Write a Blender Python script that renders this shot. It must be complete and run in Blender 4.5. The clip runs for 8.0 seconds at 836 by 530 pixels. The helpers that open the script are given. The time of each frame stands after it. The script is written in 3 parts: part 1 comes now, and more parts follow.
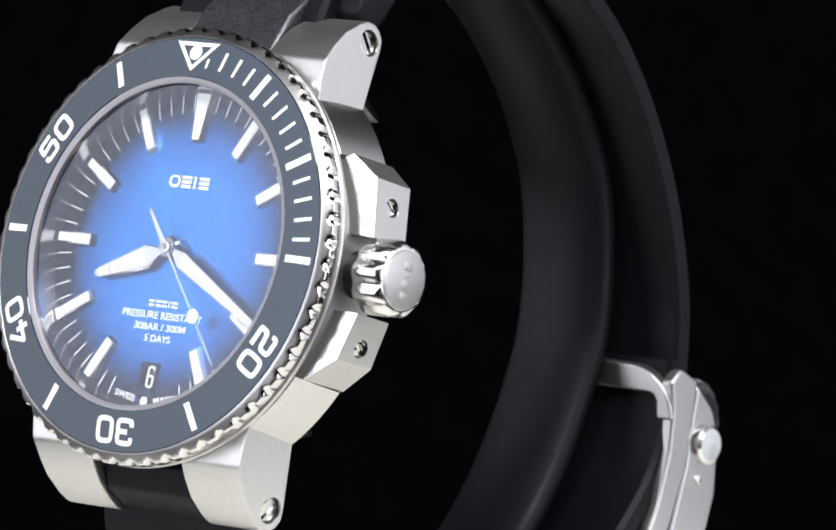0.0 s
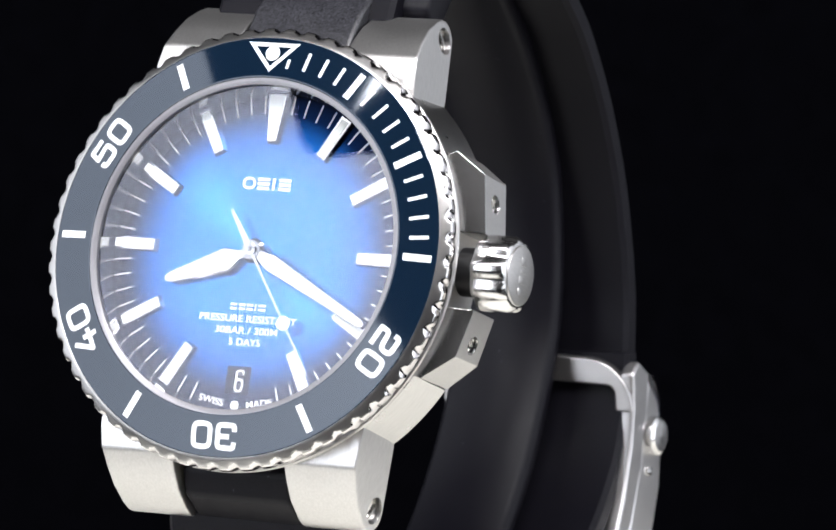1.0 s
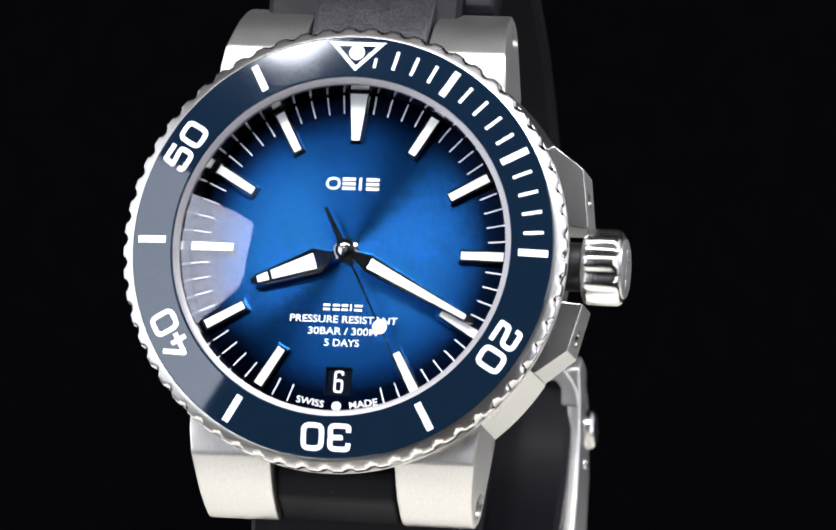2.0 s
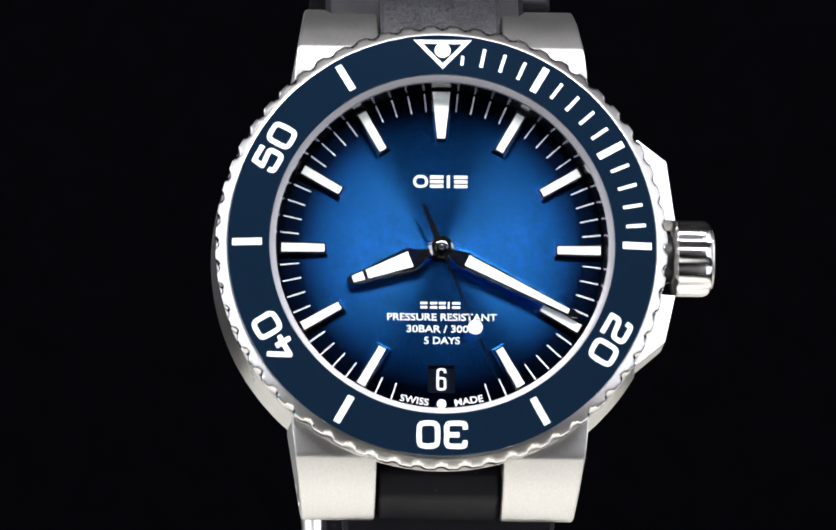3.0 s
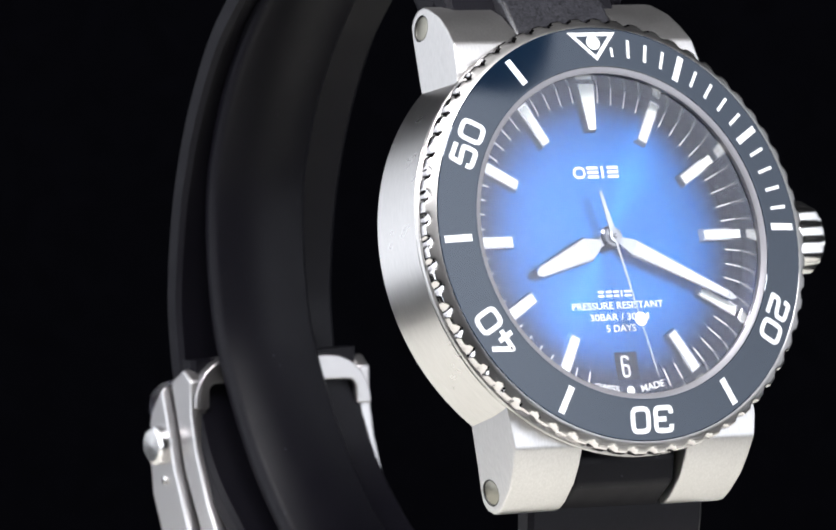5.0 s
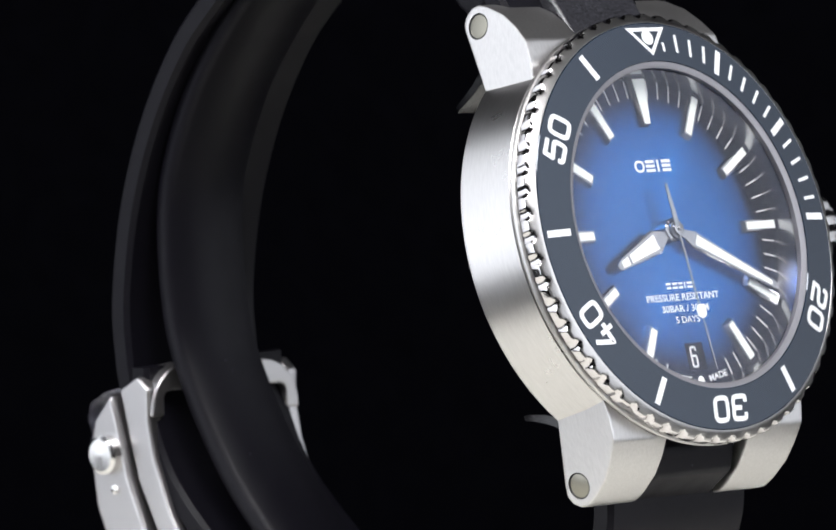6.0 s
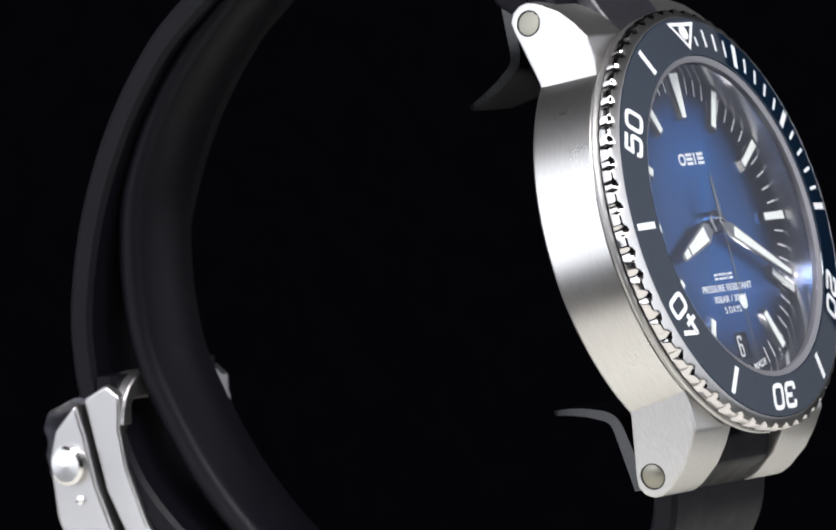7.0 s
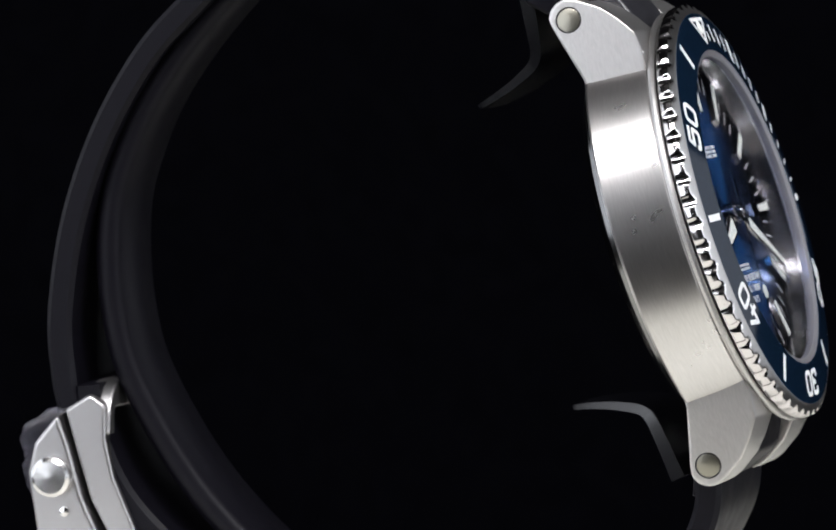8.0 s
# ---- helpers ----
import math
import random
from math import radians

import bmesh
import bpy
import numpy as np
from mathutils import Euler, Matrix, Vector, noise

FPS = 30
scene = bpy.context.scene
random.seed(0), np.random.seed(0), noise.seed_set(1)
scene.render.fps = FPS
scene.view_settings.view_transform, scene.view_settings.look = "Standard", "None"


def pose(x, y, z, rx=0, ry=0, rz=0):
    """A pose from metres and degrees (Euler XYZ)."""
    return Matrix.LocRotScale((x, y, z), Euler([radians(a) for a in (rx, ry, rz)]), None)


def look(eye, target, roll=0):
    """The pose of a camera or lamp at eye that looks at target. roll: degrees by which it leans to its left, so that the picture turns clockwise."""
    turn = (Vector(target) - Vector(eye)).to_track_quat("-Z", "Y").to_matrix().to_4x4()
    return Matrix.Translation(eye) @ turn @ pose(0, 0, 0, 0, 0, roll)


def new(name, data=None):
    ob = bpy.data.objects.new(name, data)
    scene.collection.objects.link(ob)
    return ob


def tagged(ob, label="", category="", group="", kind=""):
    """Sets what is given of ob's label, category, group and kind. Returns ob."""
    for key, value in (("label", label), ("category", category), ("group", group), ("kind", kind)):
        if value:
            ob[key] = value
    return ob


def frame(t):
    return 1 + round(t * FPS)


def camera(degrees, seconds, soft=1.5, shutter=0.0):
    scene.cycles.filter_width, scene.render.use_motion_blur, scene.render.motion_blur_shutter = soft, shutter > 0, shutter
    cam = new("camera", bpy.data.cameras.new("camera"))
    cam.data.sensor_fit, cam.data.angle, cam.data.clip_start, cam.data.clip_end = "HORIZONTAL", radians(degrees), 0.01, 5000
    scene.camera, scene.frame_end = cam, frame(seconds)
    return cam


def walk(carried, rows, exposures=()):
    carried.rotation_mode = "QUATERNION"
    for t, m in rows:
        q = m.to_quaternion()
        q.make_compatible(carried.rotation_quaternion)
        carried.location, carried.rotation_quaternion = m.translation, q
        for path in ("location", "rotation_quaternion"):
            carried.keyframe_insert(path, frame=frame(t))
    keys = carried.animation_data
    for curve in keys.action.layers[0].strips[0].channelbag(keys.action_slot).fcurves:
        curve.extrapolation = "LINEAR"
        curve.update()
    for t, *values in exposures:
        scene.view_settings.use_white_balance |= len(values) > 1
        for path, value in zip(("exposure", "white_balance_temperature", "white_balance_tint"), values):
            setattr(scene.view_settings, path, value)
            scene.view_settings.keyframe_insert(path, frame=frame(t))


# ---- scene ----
# The lens, and the still camera before the turning table.
MM = 0.001
LIFT = 0.0595          # height of the bezel's centre over the foot of the table top
cam = camera(8.0, 8.0, soft=1.8)
cam.data.dof.use_dof, cam.data.dof.focus_distance, cam.data.dof.aperture_fstop = True, 0.588, 82
CAM_POSE = pose(0.00358, -0.61715, 0.05624 + LIFT, -5.742) @ pose(0, 0, 0, 0, 1.185, 0) @ pose(0, 0, 0, 90)
walk(cam, [(0.0, CAM_POSE), (8.0, CAM_POSE)], exposures=[(0.0, 0.13), (0.8, 0.27), (1.5, 0.40), (3.5, 0.32), (4.5, 0.34), (6.0, 0.0), (8.0, -0.05)])

# ---- light: two side softboxes and two overhead lamps in a black studio ----
world = bpy.data.worlds.new("studio_dark")
scene.world = world
world.use_nodes = True
world.node_tree.nodes["Background"].inputs[0].default_value = (0.6, 0.62, 1.0, 1)
world.node_tree.nodes["Background"].inputs[1].default_value = 0.002


def area(name, eye, target, sx, sy, watts, color=(1, 1, 1)):
    data = bpy.data.lights.new(name, "AREA")
    data.shape, data.size, data.size_y, data.energy, data.color = "RECTANGLE", sx, sy, watts, color
    ob = new(name, data)
    ob.matrix_basis = look(eye, target)
    return ob


def fade(lamp, first, last, bow):
    """A softbox whose cloth is brighter towards one end, where its bulb sits."""
    data = lamp.data
    data.use_nodes = True
    nt = data.node_tree
    geo = nt.nodes.new("ShaderNodeNewGeometry")
    sep = nt.nodes.new("ShaderNodeSeparateXYZ")
    mr = nt.nodes.new("ShaderNodeMapRange")
    if first > last:
        mr.inputs["From Min"].default_value, mr.inputs["From Max"].default_value = 1, 0
    bend = nt.nodes.new("ShaderNodeMath")
    bend.operation = "MULTIPLY_ADD"
    power = nt.nodes.new("ShaderNodeMath")
    power.operation = "POWER"
    power.inputs[1].default_value = bow
    bend.inputs[1].default_value, bend.inputs[2].default_value = abs(last - first), min(first, last)
    nt.links.new(geo.outputs["Parametric"], sep.inputs[0])
    nt.links.new(sep.outputs[0], mr.inputs["Value"])
    nt.links.new(mr.outputs["Result"], power.inputs[0])
    nt.links.new(power.outputs[0], bend.inputs[0])
    nt.links.new(bend.outputs[0], nt.nodes["Emission"].inputs["Strength"])


def around(az, dist, z):
    a = radians(az)
    return (math.sin(a) * dist, -math.cos(a) * dist, z + LIFT)


WHITE = (0.885, 0.92, 1.0)
left_box = area("softbox_left", around(-83.7, 0.60, 0.19), around(0, 0, 0.19), 1.32, 0.60, 5.6, WHITE)
right_box = area("softbox_right", (0.632, 0.088, 0.17 + LIFT), (0.045, 0.213, 0.17 + LIFT), 1.405, 0.64, 5.72, WHITE)
fade(left_box, 0.4, 1.75, 1.2)
fade(right_box, 1.8, 0.2, 2.0)
area("overhead_lamp", (0, -0.472, 0.671 + LIFT), (0, -0.036, LIFT), 1.10, 0.13, 13.2, (0.98, 0.97, 1.0))
area("overhead_lamp_right", (0.385, -0.563, 0.671 + LIFT), (0, -0.036, LIFT), 0.18, 0.06, 0.5, (0.98, 0.97, 1.0))

# ---- materials ----


def material(name):
    m = bpy.data.materials.new(name)
    m.use_nodes = True
    nt = m.node_tree
    return m, nt, nt.nodes["Principled BSDF"]


def plain(name, color, rough, metal=0.0, spec=0.5, grain=0.0, scale=3000.0, bump=0.0, coat=0.0):
    """A material with fine grain in colour and relief, at real size."""
    m, nt, b = material(name)
    b.inputs["Base Color"].default_value = (*color, 1)
    b.inputs["Roughness"].default_value = rough
    b.inputs["Metallic"].default_value = metal
    b.inputs["Specular IOR Level"].default_value = spec
    b.inputs["Coat Weight"].default_value = coat
    co = nt.nodes.new("ShaderNodeTexCoord")
    tex = nt.nodes.new("ShaderNodeTexNoise")
    tex.inputs["Scale"].default_value = scale
    tex.inputs["Detail"].default_value = 4
    nt.links.new(co.outputs["Object"], tex.inputs["Vector"])
    big = nt.nodes.new("ShaderNodeTexNoise")
    big.inputs["Scale"].default_value = scale / 14
    nt.links.new(co.outputs["Object"], big.inputs["Vector"])
    if grain:
        ramp = nt.nodes.new("ShaderNodeMapRange")
        ramp.inputs["From Min"].default_value, ramp.inputs["From Max"].default_value = 0.3, 0.7
        ramp.inputs["To Min"].default_value, ramp.inputs["To Max"].default_value = 1 - grain, 1 + grain
        nt.links.new(tex.outputs["Fac"], ramp.inputs["Value"])
        mul = nt.nodes.new("ShaderNodeVectorMath")
        mul.operation = "SCALE"
        mul.inputs[0].default_value = color
        nt.links.new(ramp.outputs["Result"], mul.inputs["Scale"])
        nt.links.new(mul.outputs["Vector"], b.inputs["Base Color"])
    wear = nt.nodes.new("ShaderNodeMapRange")
    wear.inputs["To Min"].default_value, wear.inputs["To Max"].default_value = rough * 0.75, min(1, rough * 1.25)
    nt.links.new(big.outputs["Fac"], wear.inputs["Value"])
    nt.links.new(wear.outputs["Result"], b.inputs["Roughness"])
    if bump:
        bp = nt.nodes.new("ShaderNodeBump")
        bp.inputs["Strength"].default_value = bump
        bp.inputs["Distance"].default_value = 0.00003
        nt.links.new(tex.outputs["Fac"], bp.inputs["Height"])
        nt.links.new(bp.outputs["Normal"], b.inputs["Normal"])
    return m


def brushed(name, color, rough, stretch, bump=0.25, aniso=0.0):
    """Steel with fine lines: the noise is drawn out along the axis whose stretch is small."""
    m, nt, b = material(name)
    b.inputs["Metallic"].default_value = 1
    co = nt.nodes.new("ShaderNodeTexCoord")
    mp = nt.nodes.new("ShaderNodeMapping")
    mp.inputs["Scale"].default_value = stretch
    nt.links.new(co.outputs["Object"], mp.inputs["Vector"])
    tex = nt.nodes.new("ShaderNodeTexNoise")
    tex.inputs["Scale"].default_value = 9000
    tex.inputs["Detail"].default_value = 3
    nt.links.new(mp.outputs["Vector"], tex.inputs["Vector"])
    blot = nt.nodes.new("ShaderNodeTexNoise")
    blot.inputs["Scale"].default_value = 350
    nt.links.new(co.outputs["Object"], blot.inputs["Vector"])
    mr = nt.nodes.new("ShaderNodeMapRange")
    mr.inputs["To Min"].default_value, mr.inputs["To Max"].default_value = rough * 0.93, rough * 1.07
    nt.links.new(blot.outputs["Fac"], mr.inputs["Value"])
    nt.links.new(mr.outputs["Result"], b.inputs["Roughness"])
    cr = nt.nodes.new("ShaderNodeMapRange")
    cr.inputs["From Min"].default_value, cr.inputs["From Max"].default_value = 0.3, 0.7
    cr.inputs["To Min"].default_value, cr.inputs["To Max"].default_value = 0.92, 1.04
    nt.links.new(tex.outputs["Fac"], cr.inputs["Value"])
    mul = nt.nodes.new("ShaderNodeVectorMath")
    mul.operation = "SCALE"
    mul.inputs[0].default_value = color
    nt.links.new(cr.outputs["Result"], mul.inputs["Scale"])
    nt.links.new(mul.outputs["Vector"], b.inputs["Base Color"])
    bp = nt.nodes.new("ShaderNodeBump")
    bp.inputs["Strength"].default_value, bp.inputs["Distance"].default_value = bump, 0.00001
    nt.links.new(tex.outputs["Fac"], bp.inputs["Height"])
    nt.links.new(bp.outputs["Normal"], b.inputs["Normal"])
    if aniso:
        tg = nt.nodes.new("ShaderNodeTangent")
        tg.direction_type, tg.axis = "RADIAL", "Z"
        b.inputs["Anisotropic"].default_value = aniso
        b.inputs["Anisotropic Rotation"].default_value = 0.25
        nt.links.new(tg.outputs["Tangent"], b.inputs["Tangent"])
    return m


STEEL = (0.51, 0.50, 0.49)
M_BAND = brushed("brushed_steel_band", STEEL, 0.28, (0.08, 0.08, 1.0), 0.08)
M_LUG = brushed("brushed_steel_lug", STEEL, 0.40, (0.6, 0.10, 0.6), 0.02)
M_SIDE = brushed("satin_steel", STEEL, 0.42, (0.15, 0.5, 1.0), 0.08)
M_POLISH = plain("polished_steel", (0.70, 0.69, 0.68), 0.20, 1.0, scale=1500)
M_BEZEL = plain("bezel_steel", (0.46, 0.45, 0.44), 0.30, 1.0, scale=2500, bump=0.03)
M_NOTCH = plain("polished_notch_steel", (0.58, 0.56, 0.56), 0.17, 1.0, scale=1500)
M_RING = plain("polished_grey_ring", (0.44, 0.43, 0.44), 0.19, 1.0, scale=4000)
M_GASKET = plain("frosted_crystal_edge", (0.23, 0.225, 0.24), 0.36, 0.4, scale=4000)
# case back steel, its dark reflection put into the base colour
M_BACK = plain("case_back_dark_reflection", (0.20, 0.20, 0.20), 0.15, 1.0, scale=900)
M_CROWN = plain("crown_steel", (0.64, 0.63, 0.62), 0.23, 1.0, scale=2500)
M_HUB = plain("dark_hub_steel", (0.22, 0.22, 0.23), 0.12, 1.0, scale=2500)
M_CLASP = plain("clasp_steel", (0.44, 0.43, 0.43), 0.38, 1.0, scale=2000)
M_MIRROR = plain("mirror_steel", (0.52, 0.51, 0.50), 0.09, 1.0, scale=1200)
M_PIN = plain("pin_steel", (0.25, 0.24, 0.20), 0.32, 1.0, scale=2500)
M_CERAMIC = plain("blue_ceramic", (0.0035, 0.0103, 0.0225), 0.04, 0.0, 0.5, grain=0.06, scale=2500)
M_CERAMIC.node_tree.nodes["Principled BSDF"].inputs["IOR"].default_value = 1.62
M_CERAMIC.node_tree.nodes["Principled BSDF"].inputs["Specular Tint"].default_value = (0.87, 0.93, 1.0, 1)
M_WHITE = plain("white_lacquer", (0.78, 0.79, 0.79), 0.45, grain=0.03, scale=4000)
M_LUME = plain("white_lume", (0.84, 0.87, 0.82), 0.6, grain=0.04, scale=6000, bump=0.1)
M_HAND = plain("hand_steel", (0.40, 0.40, 0.41), 0.12, 1.0, scale=3000)
M_RUBBER = plain("black_rubber", (0.0036, 0.0033, 0.0054), 0.45, 0.0, 0.12, grain=0.25, scale=5000, bump=0.35)


def dust(m, scale, floor, color):
    """Sparse pale flecks of lint on a dark material."""
    nt = m.node_tree
    b = nt.nodes["Principled BSDF"]
    under = b.inputs["Base Color"].links[0].from_socket
    co = nt.nodes.new("ShaderNodeTexCoord")
    tex = nt.nodes.new("ShaderNodeTexNoise")
    tex.inputs["Scale"].default_value, tex.inputs["Detail"].default_value = scale, 3
    mr = nt.nodes.new("ShaderNodeMapRange")
    mr.inputs["From Min"].default_value, mr.inputs["From Max"].default_value = floor, floor + 0.05
    mix = nt.nodes.new("ShaderNodeMixRGB")
    mix.inputs[2].default_value = (*color, 1)
    nt.links.new(co.outputs["Object"], tex.inputs["Vector"])
    nt.links.new(tex.outputs["Fac"], mr.inputs["Value"])
    nt.links.new(mr.outputs["Result"], mix.inputs[0])
    nt.links.new(under, mix.inputs[1])
    nt.links.new(mix.outputs[0], b.inputs["Base Color"])


dust(M_RUBBER, 900, 0.735, (0.03, 0.03, 0.04))
M_GRIT = plain("black_textured_rubber", (0.022, 0.022, 0.026), 0.32, 0.0, 0.8, grain=0.9, scale=4200, bump=1.0)
M_FLAP = plain("glossy_black_rubber", (0.003, 0.003, 0.004), 0.22, 0.0, 0.5, scale=900, bump=0.1)
M_DATE = plain("dark_blue_date_disc", (0.002, 0.004, 0.010), 0.6, 0.0, 0.03, scale=4000, grain=0.1)
# the plinth's own black; on the watch it paints shade into gaps
M_BLACK = plain("black_plinth_and_gap_shade", (0.006, 0.006, 0.007), 0.5, scale=900, grain=0.2)
M_CLOTH = plain("black_felt", (0.0020, 0.0019, 0.0028), 1.0, 0.0, 0.0, grain=0.4, scale=900, bump=0.3)
M_WALL = plain("black_cloth_backdrop", (0.0018, 0.0018, 0.0026), 1.0, 0.0, 0.0, grain=0.3, scale=500)
M_TABLE = plain("cream_white_acrylic", (0.80, 0.78, 0.70), 0.35, 0.0, 0.4, grain=0.03, scale=300)


def dial_material():
    """Sunray-brushed lacquer, blue in the middle and near black at the rim."""
    m, nt, b = material("sunray_blue_dial")
    co = nt.nodes.new("ShaderNodeTexCoord")
    sep = nt.nodes.new("ShaderNodeSeparateXYZ")
    nt.links.new(co.outputs["Object"], sep.inputs[0])
    flat = nt.nodes.new("ShaderNodeCombineXYZ")
    nt.links.new(sep.outputs[0], flat.inputs[0])
    nt.links.new(sep.outputs[1], flat.inputs[1])
    ln = nt.nodes.new("ShaderNodeVectorMath")
    ln.operation = "LENGTH"
    nt.links.new(flat.outputs[0], ln.inputs[0])
    mr = nt.nodes.new("ShaderNodeMapRange")
    mr.inputs["From Max"].default_value = 0.0162
    nt.links.new(ln.outputs["Value"], mr.inputs["Value"])
    ramp = nt.nodes.new("ShaderNodeValToRGB")
    el = ramp.color_ramp.elements
    el[0].position, el[0].color = 0.0, (0.017, 0.146, 0.46, 1)
    el[1].position, el[1].color = 1.0, (0.0012, 0.0016, 0.004, 1)
    for at, c in ((0.50, (0.015, 0.132, 0.42)), (0.70, (0.008, 0.078, 0.275)), (0.81, (0.004, 0.028, 0.105)), (0.865, (0.0018, 0.007, 0.026))):
        e = el.new(at)
        e.color = (*c, 1)
    nt.links.new(mr.outputs["Result"], ramp.inputs["Fac"])
    # fine rays round the centre
    ang = nt.nodes.new("ShaderNodeMath")
    ang.operation = "ARCTAN2"
    nt.links.new(sep.outputs[1], ang.inputs[0])
    nt.links.new(sep.outputs[0], ang.inputs[1])
    rays = nt.nodes.new("ShaderNodeTexNoise")
    rays.noise_dimensions = "1D"
    rays.inputs["Scale"].default_value = 70
    rays.inputs["Detail"].default_value = 2
    nt.links.new(ang.outputs[0], rays.inputs["W"])
    k = nt.nodes.new("ShaderNodeMapRange")
    k.inputs["From Min"].default_value, k.inputs["From Max"].default_value = 0.3, 0.7
    k.inputs["To Min"].default_value, k.inputs["To Max"].default_value = 0.90, 1.10
    nt.links.new(rays.outputs["Fac"], k.inputs["Value"])
    mul = nt.nodes.new("ShaderNodeVectorMath")
    mul.operation = "SCALE"
    nt.links.new(ramp.outputs["Color"], mul.inputs[0])
    nt.links.new(k.outputs["Result"], mul.inputs["Scale"])
    nt.links.new(mul.outputs["Vector"], b.inputs["Base Color"])
    b.inputs["Metallic"].default_value = 1
    b.inputs["Roughness"].default_value = 0.255
    b.inputs["Anisotropic"].default_value = 0.9
    tg = nt.nodes.new("ShaderNodeTangent")
    tg.direction_type, tg.axis = "RADIAL", "Z"
    nt.links.new(tg.outputs["Tangent"], b.inputs["Tangent"])
    return m


def clear_material(name, ior, tint=(1, 1, 1), rough=0.0, gloss=(1, 1, 1), milk=0.0):
    """Thin clear sheet: light passes, and the surface mirrors by its index."""
    m = bpy.data.materials.new(name)
    m.use_nodes = True
    nt = m.node_tree
    nt.nodes.clear()
    out = nt.nodes.new("ShaderNodeOutputMaterial")
    mix = nt.nodes.new("ShaderNodeMixShader")
    # mirror share by Schlick: least head on, full at a grazing angle
    least = ((ior - 1) / (ior + 1)) ** 2
    lw = nt.nodes.new("ShaderNodeLayerWeight")
    lw.inputs["Blend"].default_value = 0.5
    pw = nt.nodes.new("ShaderNodeMath")
    pw.operation = "POWER"
    pw.inputs[1].default_value = 5
    nt.links.new(lw.outputs["Facing"], pw.inputs[0])
    fr = nt.nodes.new("ShaderNodeMapRange")
    fr.inputs["To Min"].default_value = least
    nt.links.new(pw.outputs[0], fr.inputs["Value"])
    tr = nt.nodes.new("ShaderNodeBsdfTransparent")
    tr.inputs["Color"].default_value = (*tint, 1)
    gl = nt.nodes.new("ShaderNodeBsdfGlossy")
    gl.inputs["Roughness"].default_value = rough
    gl.inputs["Color"].default_value = (*gloss, 1)
    nt.links.new(fr.outputs[0], mix.inputs[0])
    nt.links.new(tr.outputs[0], mix.inputs[1])
    nt.links.new(gl.outputs[0], mix.inputs[2])
    nt.links.new(mix.outputs[0], out.inputs["Surface"])
    if milk:
        haze = nt.nodes.new("ShaderNodeBsdfDiffuse")
        haze.inputs["Color"].default_value = (0.55, 0.55, 0.68, 1)
        both = nt.nodes.new("ShaderNodeMixShader")
        both.inputs[0].default_value = milk
        nt.links.new(mix.outputs[0], both.inputs[1])
        nt.links.new(haze.outputs[0], both.inputs[2])
        nt.links.new(both.outputs[0], out.inputs["Surface"])
    return m


M_DIAL = dial_material()
M_CRYSTAL = clear_material("sapphire_crystal", 1.85, (1, 1, 1), 0.0, (0.84, 0.87, 1.0))
M_FILM = clear_material("clear_film", 1.8, (0.98, 0.98, 1.0), 0.2, milk=0.09)

# ---- mesh helpers; all measures of the watch in millimetres ----


def finish(bm, mat, sharp=32, up=False):
    """Scales a millimetre bmesh to metres and makes its mesh, smooth but for edges sharper than the angle."""
    bmesh.ops.scale(bm, vec=(MM, MM, MM), verts=bm.verts)
    bmesh.ops.recalc_face_normals(bm, faces=bm.faces)
    if up and sum(f.normal.z for f in bm.faces) < 0:
        bmesh.ops.reverse_faces(bm, faces=bm.faces)
    limit = radians(sharp)
    for f in bm.faces:
        f.smooth = True
    for e in bm.edges:
        e.smooth = len(e.link_faces) == 2 and e.calc_face_angle(0.0) < limit
    me = bpy.data.meshes.new("piece")
    bm.to_mesh(me)
    bm.free()
    for one in (mat if isinstance(mat, (list, tuple)) else [mat]):
        me.materials.append(one)
    return me


def part(name, mesh, parent, label="", m=None, flat=False):
    """One mesh object under a thing or under a part. flat: broad faces keep their own normals beside rounded edges."""
    ob = new(name, mesh)
    if flat:
        ob.modifiers.new("normals", "WEIGHTED_NORMAL").keep_sharp = True
    mesh.name = name
    ob.parent = parent
    if m is not None:
        ob.matrix_basis = m
    return tagged(ob, label)


def soften(bm, width, seg=2, angle=25):
    edges = [e for e in bm.edges if len(e.link_faces) == 2 and e.calc_face_angle(0.0) > radians(angle)]
    if width and edges:
        bmesh.ops.bevel(bm, geom=edges, offset=width, segments=seg, affect="EDGES", profile=0.5, clamp_overlap=True)


def slab(poly, lo, hi, axis="z", bevel=0.0, bm=None, seg=2):
    """A polygon of two coordinates drawn out from lo to hi along an axis."""
    own = bmesh.new()
    place = {"z": lambda a, b, c: (a, b, c), "x": lambda a, b, c: (c, a, b), "y": lambda a, b, c: (a, c, b)}[axis]
    n = len(poly)
    los, his = [own.verts.new(place(a, b, lo)) for a, b in poly], [own.verts.new(place(a, b, hi)) for a, b in poly]
    own.faces.new(los)
    own.faces.new(his)
    for i in range(n):
        own.faces.new((los[i], los[(i + 1) % n], his[(i + 1) % n], his[i]))
    bmesh.ops.recalc_face_normals(own, faces=own.faces)
    soften(own, bevel, seg)
    return own


